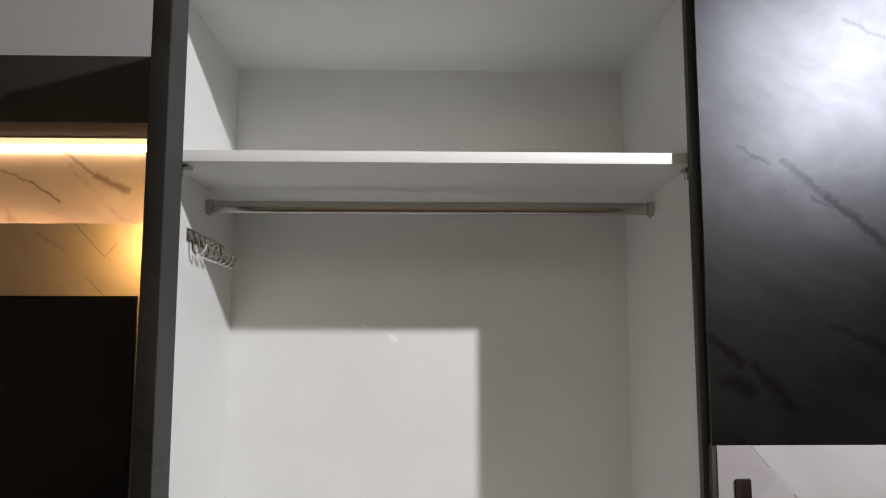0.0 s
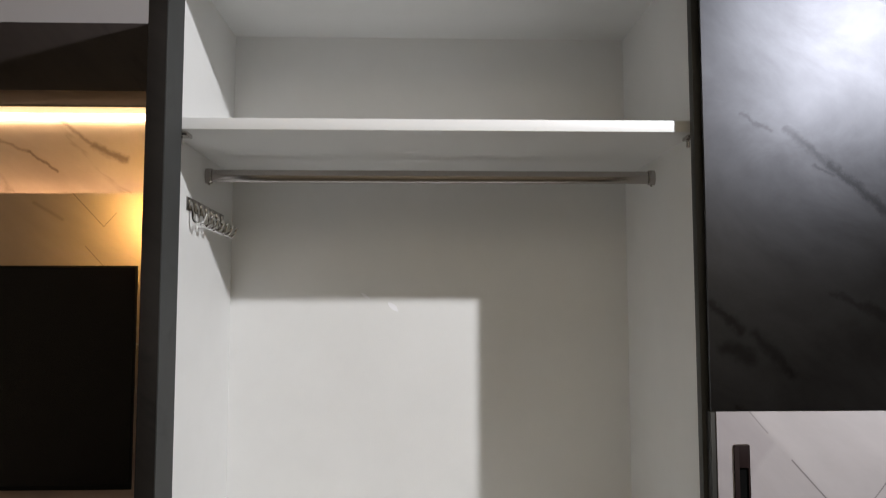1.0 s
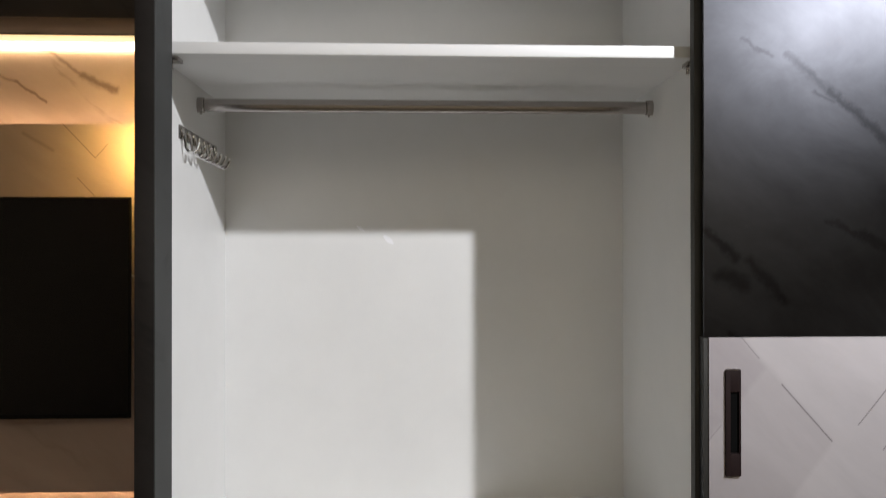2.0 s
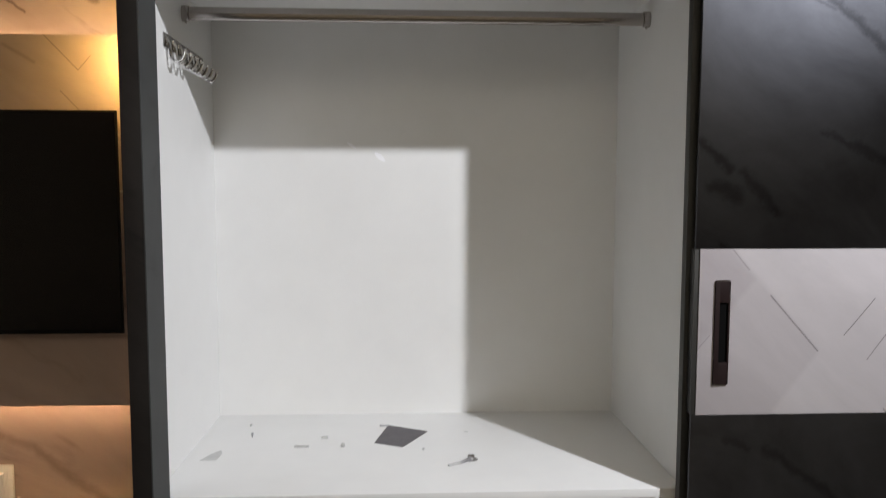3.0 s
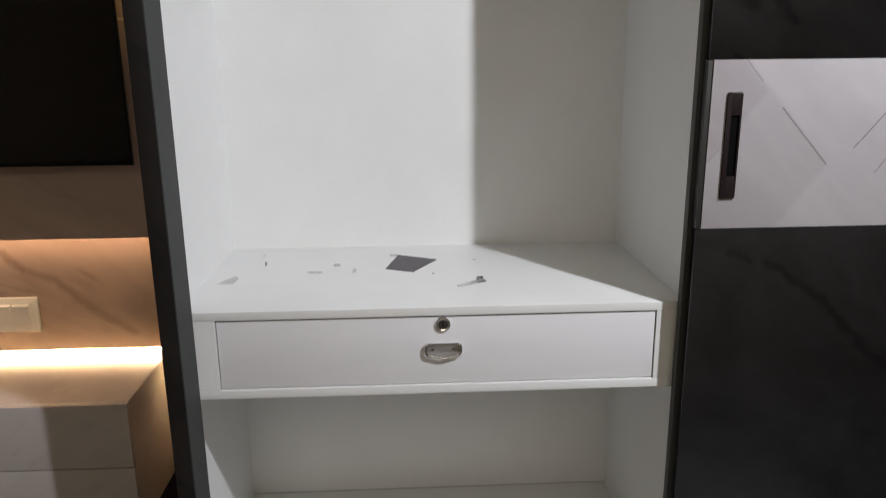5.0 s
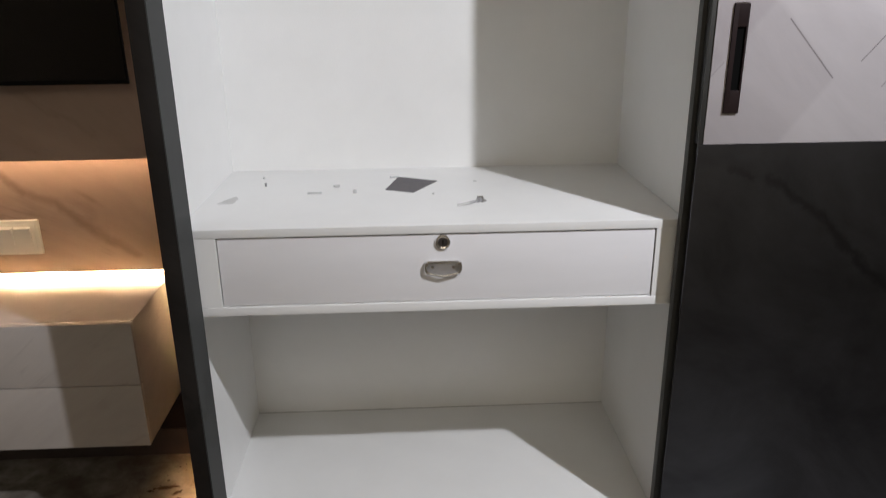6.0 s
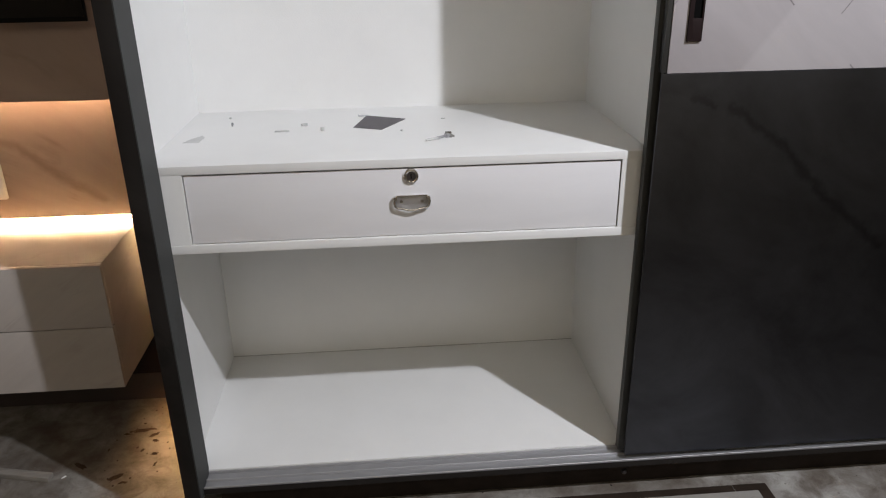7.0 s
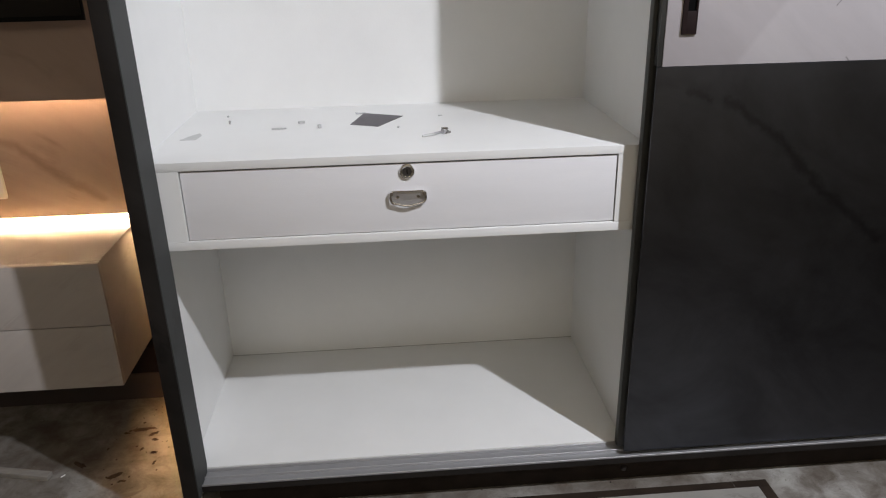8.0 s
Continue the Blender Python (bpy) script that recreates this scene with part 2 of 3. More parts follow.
M_chrome = surface("polished_chrome", (0.78, 0.77, 0.76), 0.03, 0.06, 20.0, 300.0, 0.01, 1.0)
M_steel = surface("brushed_steel_tube", (0.44, 0.41, 0.39), 0.04, 0.20, 8.0, 200.0, 0.03, 1.0, (0.2, 6, 6))
M_plated = surface("dark_plated_steel", (0.34, 0.33, 0.32), 0.06, 0.13, 20.0, 300.0, 0.01, 1.0)
M_cable = surface("pale_cable_sheath", (0.55, 0.50, 0.46), 0.05, 0.5, 20.0)
M_zinc = surface("zinc_plated_steel", (0.42, 0.42, 0.43), 0.12, 0.42, 60.0, 300.0, 0.05, 0.6)
M_barrel = surface("dark_nickel_barrel", (0.16, 0.15, 0.15), 0.2, 0.3, 90.0, 300.0, 0.1, 0.9)
M_alu = surface("anodised_aluminium", (0.42, 0.42, 0.43), 0.05, 0.5, 8.0, 160.0, 0.05, 0.7, (0.2, 4, 4))
M_black = surface("black_plastic", (0.004, 0.0038, 0.0038), 0.1, 0.6, 10.0, spec=0.12)
M_handle = surface("black_metal_pull", (0.017, 0.010, 0.010), 0.15, 0.55, 20.0, spec=0.15)
M_screen = surface("dark_glass_screen", (0.0045, 0.003, 0.004), 0.1, 0.16, 3.0, 40.0, 0.0, spec=0.3)
M_wall = surface("painted_plaster", (0.38, 0.36, 0.36), 0.04, 0.85, 2.5, 120.0, 0.15)
M_room = surface("room_paint", (0.55, 0.525, 0.46), 0.03, 0.85, 1.5, 90.0, 0.1)
M_ceiling = surface("ceiling_paint", (0.78, 0.78, 0.77), 0.02, 0.9, 1.5, 90.0, 0.1)
M_switch = surface("ivory_switch_plastic", (0.93, 0.90, 0.82), 0.03, 0.3, 12.0)
M_sand = surface("grey_sandpaper", (0.125, 0.117, 0.122), 0.12, 0.85, 30.0, 900.0, 0.4)
M_film = surface("dull_plastic_scrap", (0.50, 0.50, 0.49), 0.08, 0.5, 30.0)
M_wood = surface("raw_timber", (0.23, 0.21, 0.185), 0.2, 0.75, 9.0, 160.0, 0.3, stretch=(1, 8, 8))
M_offcut = surface("dark_timber", (0.10, 0.075, 0.055), 0.3, 0.8, 12.0, 160.0, 0.4, stretch=(1, 8, 8))
M_led = glow("warm_led_strip", (1.0, 0.74, 0.46), 15.5)
M_wallglow = glow("cream_wall_glow", (1.0, 0.74, 0.42), 0.9)
M_ledt = glow("warm_led_strip_dim", (1.0, 0.82, 0.72), 4.5)
M_ledh = glow("warm_led_strip_hidden", (1.0, 0.67, 0.40), 21.0)
M_ledl = glow("warm_led_strip_low", (1.0, 0.66, 0.40), 28.0)
M_ledb = glow("warm_led_strip_console", (1.0, 0.68, 0.37), 185.0)
M_ledf = glow("warm_led_strip_floor", (1.0, 0.58, 0.27), 175.0)
M_glow_side = glow("warm_glow_helper_side", (1.0, 0.48, 0.27), 1.6)
M_glow_upright = glow("warm_glow_helper_upright", (1.0, 0.66, 0.21), 280.0)


def floor_material():
    m, nodes, links, b = material("dusty_stone_floor")
    geo = nodes.new("ShaderNodeNewGeometry")
    big = node(nodes, "ShaderNodeTexNoise", Scale=3.5, Detail=8.0, Roughness=0.65)
    dirt = node(nodes, "ShaderNodeTexNoise", Scale=14.0, Detail=6.0, Roughness=0.7, Distortion=0.5)
    specks = node(nodes, "ShaderNodeTexVoronoi", Scale=38.0)
    for n in (big, dirt, specks):
        links.new(geo.outputs["Position"], n.inputs["Vector"])
    r = ramp(nodes, [(0.3, (0.090, 0.073, 0.056)), (0.55, (0.215, 0.20, 0.178)), (0.75, (0.38, 0.37, 0.345))])
    links.new(big.outputs["Fac"], r.inputs[0])
    g = ramp(nodes, [(0.34, (1, 1, 1)), (0.58, (0, 0, 0))])
    links.new(dirt.outputs["Fac"], g.inputs[0])
    mix = nodes.new("ShaderNodeMix")
    mix.data_type = "RGBA"
    sc = node(nodes, "ShaderNodeMath")
    sc.operation, sc.inputs[1].default_value = "MULTIPLY", 0.72
    links.new(g.outputs[0], sc.inputs[0])
    links.new(sc.outputs[0], mix.inputs[0])
    links.new(r.outputs[0], mix.inputs[6])
    mix.inputs[7].default_value = (0.070, 0.048, 0.033, 1)
    sp = ramp(nodes, [(0.07, (1, 1, 1)), (0.12, (0, 0, 0))])
    links.new(specks.outputs["Distance"], sp.inputs[0])
    mix2 = nodes.new("ShaderNodeMix")
    mix2.data_type = "RGBA"
    links.new(sp.outputs[0], mix2.inputs[0])
    links.new(mix.outputs[2], mix2.inputs[6])
    mix2.inputs[7].default_value = (0.14, 0.13, 0.115, 1)
    links.new(mix2.outputs[2], b.inputs["Base Color"])
    b.inputs["Roughness"].default_value = 0.6
    bp = node(nodes, "ShaderNodeBump", Strength=0.35, Distance=0.004)
    links.new(dirt.outputs["Fac"], bp.inputs["Height"])
    links.new(bp.outputs[0], b.inputs["Normal"])
    return m


M_floor = floor_material()
M_tile = marble("pale_floor_stone", (0.24, 0.23, 0.21), (0.33, 0.315, 0.29), (0.12, 0.105, 0.09), 0.35, 4.0, 0.5, width=0.02)
M_soil = surface("brown_dirt", (0.060, 0.038, 0.023), 0.4, 0.9, 40.0, 200.0, 0.5)
M_dirt = surface("dark_inlay_tile", (0.026, 0.018, 0.013), 0.35, 0.7, 12.0, 140.0, 0.3, spec=0.15)


# ---- building helpers ----
AT = {}


def box(x0, x1, y0, y1, z0, z1, bevel=0.0, seg=2, bm=None):
    """A box between two corners, with rounded edges; joins bm when given."""
    out = bm or bmesh.new()
    made = bmesh.ops.create_cube(out, size=1.0)
    vs = made["verts"]
    bmesh.ops.scale(out, vec=(x1 - x0, y1 - y0, z1 - z0), verts=vs)
    bmesh.ops.translate(out, vec=((x0 + x1) / 2, (y0 + y1) / 2, (z0 + z1) / 2), verts=vs)
    if bevel > 0:
        es = list({e for v in vs for e in v.link_edges})
        bmesh.ops.bevel(out, geom=es, offset=bevel, segments=seg, profile=0.6, affect="EDGES")
    return out


def rod(p0, p1, r0, r1=None, seg=20, bm=None):
    """A round bar from p0 to p1."""
    out = bm or bmesh.new()
    a, b = Vector(p0), Vector(p1)
    made = bmesh.ops.create_cone(out, cap_ends=True, segments=seg, radius1=r0, radius2=r0 if r1 is None else r1, depth=(b - a).length)
    turn = (b - a).to_track_quat("Z", "Y").to_matrix().to_4x4()
    bmesh.ops.transform(out, matrix=Matrix.Translation((a + b) / 2) @ turn, verts=made["verts"])
    return out


def tube(points, r, seg=10, bm=None, taper=1.0):
    """A round wire along points."""
    out = bm or bmesh.new()
    pts = [Vector(p) for p in points]
    rings = []
    side = None
    for i, p in enumerate(pts):
        d = (pts[min(i + 1, len(pts) - 1)] - pts[max(i - 1, 0)]).normalized()
        side = (side - d * side.dot(d)).normalized() if side else d.orthogonal().normalized()
        up = d.cross(side)
        rr = r * (1 + (taper - 1) * i / (len(pts) - 1))
        rings.append([out.verts.new(p + rr * (math.cos(2 * math.pi * k / seg) * side + math.sin(2 * math.pi * k / seg) * up)) for k in range(seg)])
    for a, b in zip(rings, rings[1:]):
        for k in range(seg):
            out.faces.new((a[k], a[(k + 1) % seg], b[(k + 1) % seg], b[k]))
    out.faces.new(rings[0][::-1])
    out.faces.new(rings[-1])
    return out


def prism(outline, axis, lo, hi, bevel=0.0, bm=None):
    """A flat outline in the two other axes, drawn out along axis from lo to hi."""
    out = bm or bmesh.new()

    def place(u, v, w):
        return {"x": (w, u, v), "y": (u, w, v), "z": (u, v, w)}[axis]

    a = [out.verts.new(place(u, v, lo)) for u, v in outline]
    b = [out.verts.new(place(u, v, hi)) for u, v in outline]
    n = len(outline)
    fs = [out.faces.new(a), out.faces.new(b[::-1])]
    fs += [out.faces.new((a[k], b[k], b[(k + 1) % n], a[(k + 1) % n])) for k in range(n)]
    bmesh.ops.recalc_face_normals(out, faces=fs)
    if bevel > 0:
        bmesh.ops.bevel(out, geom=list(out.edges), offset=bevel, segments=2, profile=0.6, affect="EDGES")
    return out


def mesh_of(name, bm, mat, smooth=True):
    me = bpy.data.meshes.new(name)
    bm.normal_update()
    bm.to_mesh(me)
    bm.free()
    me.materials.append(mat)
    if smooth:
        me.set_sharp_from_angle(angle=radians(35))
    return me


def centred(bm):
    lo = Vector([min(v.co[i] for v in bm.verts) for i in range(3)])
    hi = Vector([max(v.co[i] for v in bm.verts) for i in range(3)])
    c = (lo + hi) / 2
    bmesh.ops.translate(bm, vec=-c, verts=bm.verts)
    return c


def part(name, bm, mat, parent, label=""):
    c = centred(bm)
    ob = new(name, mesh_of(name, bm, mat))
    ob.parent = parent
    ob.location = c - AT[parent]
    AT[ob] = c
    return tagged(ob, label)


def thing(name, at, label, category, group="", kind=""):
    ob = new(name)
    ob.empty_display_size = 0.05
    ob.location = at
    AT[ob] = Vector(at)
    return tagged(ob, label, category, group, kind)


def single(name, bm, mat, label, category, group="", kind=""):
    c = centred(bm)
    ob = new(name, mesh_of(name, bm, mat))
    ob.location = c
    AT[ob] = c
    return tagged(ob, label, category, group, kind)


# ---- the room ----
X0, X1, Y0, YW = -2.8, 4.4, -6.2, 0.60
single("floor", box(X0, X1, Y0, YW, GROUND - 0.12, GROUND), M_floor, "dusty pale grey stone floor with dirt", "floor", kind="structure")
single("ceiling", box(X0, X1, Y0, YW, CEIL, CEIL + 0.12), M_ceiling, "plain white painted ceiling", "ceiling", kind="structure")
single("wall_north", box(X0 - 0.12, X1 + 0.12, YW, YW + 0.12, GROUND - 0.12, CEIL + 0.12), M_wall, "pale grey painted plaster wall behind the units", "wall", kind="structure")
single("wall_south", box(X0 - 0.12, X1 + 0.12, Y0 - 0.12, Y0, GROUND - 0.12, CEIL + 0.12), M_room, "plain off-white painted wall", "wall", kind="structure")
single("wall_west", box(X0 - 0.12, X0, Y0, YW, GROUND - 0.12, CEIL + 0.12), M_room, "plain off-white painted wall", "wall", kind="structure")
single("wall_east", box(X1, X1 + 0.12, Y0, YW, GROUND - 0.12, CEIL + 0.12), M_room, "plain off-white painted wall", "wall", kind="structure")

# ---- wardrobe ----
RX, BY, FZ, TZ = 1.149, 0.571, 0.030, 2.395   # right inner side, back, inside floor, inside top
END, JF, JZ = 2.40, -0.100, 0.004                        # right end of the whole wardrobe, front of its frame
wardrobe = thing("wardrobe", (1.1, 0.25, GROUND), "white-lined sliding-door wardrobe in a charcoal stone-look frame, standing open", "wardrobe")
part("side_panel", box(-0.018, 0.0, 0.0005, BY, GROUND, TZ + 0.02), M_white, wardrobe, "white laminate side")
part("outer_panel", box(-0.024, -0.0185, -0.004, YW, GROUND, TZ + 0.022), M_frame, wardrobe, "charcoal outer side")
part("partition", box(RX, RX + 0.018, -0.004, BY, GROUND, TZ), M_white, wardrobe)
part("end_panel", box(END, END + 0.02, JF, YW, GROUND, TZ + 0.022), M_frame, wardrobe, "charcoal outer side")
part("back_panel", box(-0.018, END, BY, BY + 0.012, GROUND, TZ + 0.02), M_white, wardrobe)
part("top_panel", box(0.0, END, -0.004, BY, TZ, TZ + 0.02), M_white, wardrobe)
part("bottom_panel", box(0.0, RX, -0.005, BY, FZ - 0.02, FZ, 0.001), M_white, wardrobe)
part("back_joint", box(0.0, RX, BY - 0.0016, BY - 0.0003, FZ + 0.0002, FZ + 0.0020), M_joint, wardrobe, "thin grey joint along the back")
part("bottom_panel", box(RX + 0.018, END, -0.005, BY, FZ - 0.02, FZ, 0.001), M_white, wardrobe)
jamb = part("jamb", box(-0.004, 0.0335, JF, 0.0, JZ, TZ + 0.022, 0.0010), M_frame, wardrobe, "charcoal stone-look upright of the frame")
part("liner", box(0.0336, 0.0360, JF + 0.0008, 0.0, JZ, TZ + 0.022, 0.0004, 1), M_liner, jamb, "slate grey inner face")
part("header", box(0.036, END, JF, -0.005, TZ + 0.003, TZ + 0.022, 0.0012), M_frame, wardrobe, "charcoal stone-look head of the frame")
part("bottom_rail", box(0.0362, END, -0.0715, -0.0707, JZ, FZ - 0.0085, 0.0004, 1), M_frame, wardrobe, "charcoal stone-look bottom rail")
part("rail_core", box(0.0362, END, -0.0706, -0.006, JZ, FZ - 0.0182), M_frame, wardrobe)
part("plinth", box(0.060, END, -0.0120, -0.0055, GROUND, JZ - 0.0002, 0.001), M_toe, wardrobe, "dark toe board set back under the rail")
# short stud on the toe board's face, placed to fit the camera's view
part("round_stud", rod((1.158, -0.0122, -0.060), (1.158, -0.0190, -0.060), 0.008, 0.006, 16), M_barrel, wardrobe, "small round metal stud on the toe board")
track = part("track", box(0.0362, END, -0.0705, -0.006, FZ - 0.018, FZ - 0.012), M_alu, wardrobe, "aluminium floor track of the doors")
for y0, y1, h in ((-0.0095, -0.006, -0.002), (-0.040, -0.037, -0.003), (-0.0703, -0.0672, -0.003)):
    part("rail", box(0.0365, END, y0, y1, FZ - 0.012, FZ + h - 0.001, 0.0006, 1), M_alu, track)

shelf = part("shelf", box(0.0, RX, 0.0, BY, 1.980, 2.005, 0.001), M_edge, wardrobe, "white hat shelf")
for x0, x1 in ((0.0, 0.041), (RX - 0.014, RX)):
    bm = box(x0, x1, 0.020, 0.058, 1.9720, 1.9798, 0.001)
    rod(((x0 + x1) / 2, 0.041, 1.9720), ((x0 + x1) / 2, 0.041, 1.955), 0.004, seg=10, bm=bm)
    part("shelf_support", bm, M_steel, wardrobe, "small metal shelf support")

oval = [(0.304 + 0.0085 * math.cos(a), 1.9325 + 0.0160 * math.sin(a)) for a in [2 * math.pi * k / 28 for k in range(28)]]
rail = part("hanging_rail", prism(oval, "x", 0.003, RX - 0.003), M_steel, wardrobe, "oval chromed clothes rail")
for s in (0, 1):
    xa, xb = ((0.0, 0.017), (RX - 0.017, RX))[s]
    cup = [(0.304 + 0.0125 * math.cos(a), 1.9325 + 0.0195 * math.sin(a)) for a in [2 * math.pi * k / 28 for k in range(28)]]
    part("rail_socket", prism(cup, "x", xa, xb, 0.0008), M_steel, rail, "metal rail socket")
    part("screw", rod(((xa + xb) / 2, 0.304, 1.9135), ((xa + xb) / 2, 0.304, 1.9090), 0.0026, seg=10), M_steel, rail)

# drawer case across the opening
DZ0, DZ1, DL, DR = 0.643, 0.853, 0.083, 1.086
case = part("drawer_case", box(0.0, RX, 0.0, BY, DZ1 - 0.020, DZ1, 0.0012), M_white, wardrobe, "white drawer case")
part("bottom_board", box(0.0, RX, 0.0, BY, DZ0, DZ0 + 0.0215, 0.0012), M_edge, case)
part("stile", box(0.0, DL, 0.0006, 0.03, DZ0 + 0.0217, DZ1 - 0.0202), M_white, case)
part("stile", box(DR, RX, 0.0006, 0.03, DZ0 + 0.0217, DZ1 - 0.0202), M_white, case)
# black sheet close behind the drawer, painting the shade in its gaps
part("inner_back", box(DL, DR, 0.05, 0.056, DZ0 + 0.0217, DZ1 - 0.0202), M_slot, case)
drawer = part("drawer", box(DL + 0.0025, DR - 0.0025, 0.0045, 0.024, DZ0 + 0.024, DZ1 - 0.0245, 0.001), M_drawer, wardrobe, "white drawer front, shut")

# cam lock in the drawer
LX, LZ, FY = 0.594, 0.811, 0.0045
bm = bmesh.new()
ring = []
for u, w in ((0.0180, 0.0), (0.0180, -0.0025), (0.0165, -0.0050), (0.0135, -0.0058), (0.0112, -0.0045), (0.0108, -0.0005), (0.0108, 0.0)):
    ring.append([bm.verts.new((LX + u * math.cos(2 * math.pi * k / 36), FY + w, LZ + u * math.sin(2 * math.pi * k / 36))) for k in range(36)])
for a, b in zip(ring, ring[1:]):
    for k in range(36):
        bm.faces.new((a[k], a[(k + 1) % 36], b[(k + 1) % 36], b[k]))
bmesh.ops.recalc_face_normals(bm, faces=bm.faces)
lock = part("lock", bm, M_chrome, drawer, "round chrome cam lock")
part("barrel", rod((LX, FY, LZ), (LX, FY - 0.0022, LZ), 0.0107, seg=28), M_barrel, lock, "dark key barrel")
part("keyway", box(LX - 0.0012, LX + 0.0012, FY - 0.0030, FY - 0.0023, LZ - 0.0055, LZ + 0.0055), M_slot, lock)

# drop handle of the drawer
HX, HZ = 0.594, 0.766
out = [(HX - 0.036, HZ), (HX + 0.036, HZ), (HX + 0.040, HZ - 0.005), (HX + 0.040, HZ - 0.026), (HX + 0.034, HZ - 0.034),
       (HX - 0.034, HZ - 0.034), (HX - 0.040, HZ - 0.026), (HX - 0.040, HZ - 0.005)]
pull = part("drop_handle", prism(out, "y", FY - 0.0020, FY, 0.0006), M_plate, drawer, "chrome drop handle on a back plate")
part("plate_lip", box(HX - 0.036, HX + 0.036, FY - 0.0065, FY - 0.0021, HZ - 0.0030, HZ + 0.0005, 0.0008), M_chrome, pull)
for s in (-1, 1):
    part("screw", rod((HX + s * 0.024, FY - 0.0020, HZ - 0.015), (HX + s * 0.024, FY - 0.0050, HZ - 0.015), 0.0048, 0.0032, 18), M_chrome, pull)
    part("lug", rod((HX + s * 0.038, FY - 0.0021, HZ - 0.006), (HX + s * 0.038, FY - 0.0110, HZ - 0.006), 0.0052, 0.0046, 16), M_chrome, pull)
pts = [(HX - 0.039, FY - 0.008, HZ - 0.005), (HX - 0.041, FY - 0.008, HZ - 0.012), (HX - 0.0405, FY - 0.008, HZ - 0.021), (HX - 0.037, FY - 0.0085, HZ - 0.027)]
for k in range(17):
    u = -1 + 2 * k / 16
    pts.append((HX + u * 0.033, FY - 0.0085 - 0.002 * (1 - u * u), HZ - 0.0295 - 0.0055 * (math.cos(u * math.pi) + 1) / 2))
pts += [(2 * HX - x, y, z) for x, y, z in pts[3::-1]]
part("bail", tube(pts, 0.0031, 12), M_chrome, pull)

# ---- sliding doors ----
BZ0, BZ1, PX, DB, DT = 1.037, 1.388, 1.137, 0.033, TZ + 0.001
DF, DE = -0.060, 2.32
door = part("sliding_door", box(1.1275, DE, -0.0330, -0.0105, FZ + 0.001, DT, 0.001), M_dooredge, wardrobe, "charcoal and white stone-look sliding door, half shut")
part("upper_panel", box(PX, DE, DF, -0.0520, BZ1 + 0.001, DT, 0.0008), M_dark, door, "charcoal stone-look panel with soft gloss")
part("lower_panel", box(PX, DE, DF, -0.0520, DB, BZ0 - 0.001, 0.0008), M_dark, door, "charcoal stone-look panel with soft gloss")
part("spacer", box(1.150, DE, -0.0519, -0.0331, DB + 0.004, BZ0 - 0.002), M_slot, door)
part("spacer", box(1.150, DE, -0.0519, -0.0331, BZ1 + 0.002, DT), M_slot, door)
part("edge_strip", box(PX, DE, -0.0570, -0.0331, BZ0, BZ1, 0.0006), M_dooredge, door)
HX0, HX1, HZ0, HZ1 = 1.1800, 1.2120, 1.103, 1.3215
band = part("middle_panel", box(1.147, DE, DF, -0.0571, BZ0, BZ1, 0.0006), M_band, door, "white marble-look panel with grey facets")
bm = box(HX0, HX0 + 0.010, DF - 0.0050, DF - 0.0001, HZ0, HZ1, 0.0008)
box(HX1 - 0.004, HX1, DF - 0.0050, DF - 0.0001, HZ0, HZ1, 0.0008, bm=bm)
box(HX0 + 0.0095, HX1 - 0.0035, DF - 0.0050, DF - 0.0001, HZ0, HZ0 + 0.047, 0.0008, bm=bm)
box(HX0 + 0.0095, HX1 - 0.0035, DF - 0.0050, DF - 0.0001, HZ1 - 0.045, HZ1, 0.0008, bm=bm)
pull_handle = part("pull_handle", bm, M_handle, door, "black recessed pull handle")
# black plate, painted as the shade of a deeper grip
part("grip_recess", box(HX0 + 0.0095, HX1 - 0.0035, DF - 0.0006, DF - 0.0001, HZ0 + 0.046, HZ1 - 0.044), M_slot, pull_handle)
for z0, z1 in ((HZ0 - 0.002, HZ0 + 0.001), (HZ1 - 0.001, HZ1 + 0.002)):
    part("end_cap", box(HX0 + 0.002, HX1 - 0.002, DF - 0.0034, DF - 0.0001, z0, z1, 0.0004, 1), M_steel, pull_handle)

# two short pale marks painted on the back as light thrown off the rail
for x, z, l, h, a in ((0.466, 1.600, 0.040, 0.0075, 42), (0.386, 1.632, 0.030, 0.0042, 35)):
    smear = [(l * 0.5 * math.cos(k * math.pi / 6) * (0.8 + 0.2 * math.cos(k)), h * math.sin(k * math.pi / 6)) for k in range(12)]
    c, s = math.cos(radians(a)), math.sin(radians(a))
    part("painted_glint", prism([(x + u * c + w * s, z - u * s + w * c) for u, w in smear], "y", BY - 0.0006, BY - 0.0001), M_glint, wardrobe, "short pale mark painted as light thrown off the rail")

# ---- hook rail on the wardrobe side ----
hook_rail = thing("hook_rail", (0.0, 0.3, 1.843), "chrome hook rail with seven hooks on the wardrobe side", "hook rail")
def fall(y):
    return -0.020 * (y - 0.153)      # slope set to fit the camera's view of the far end


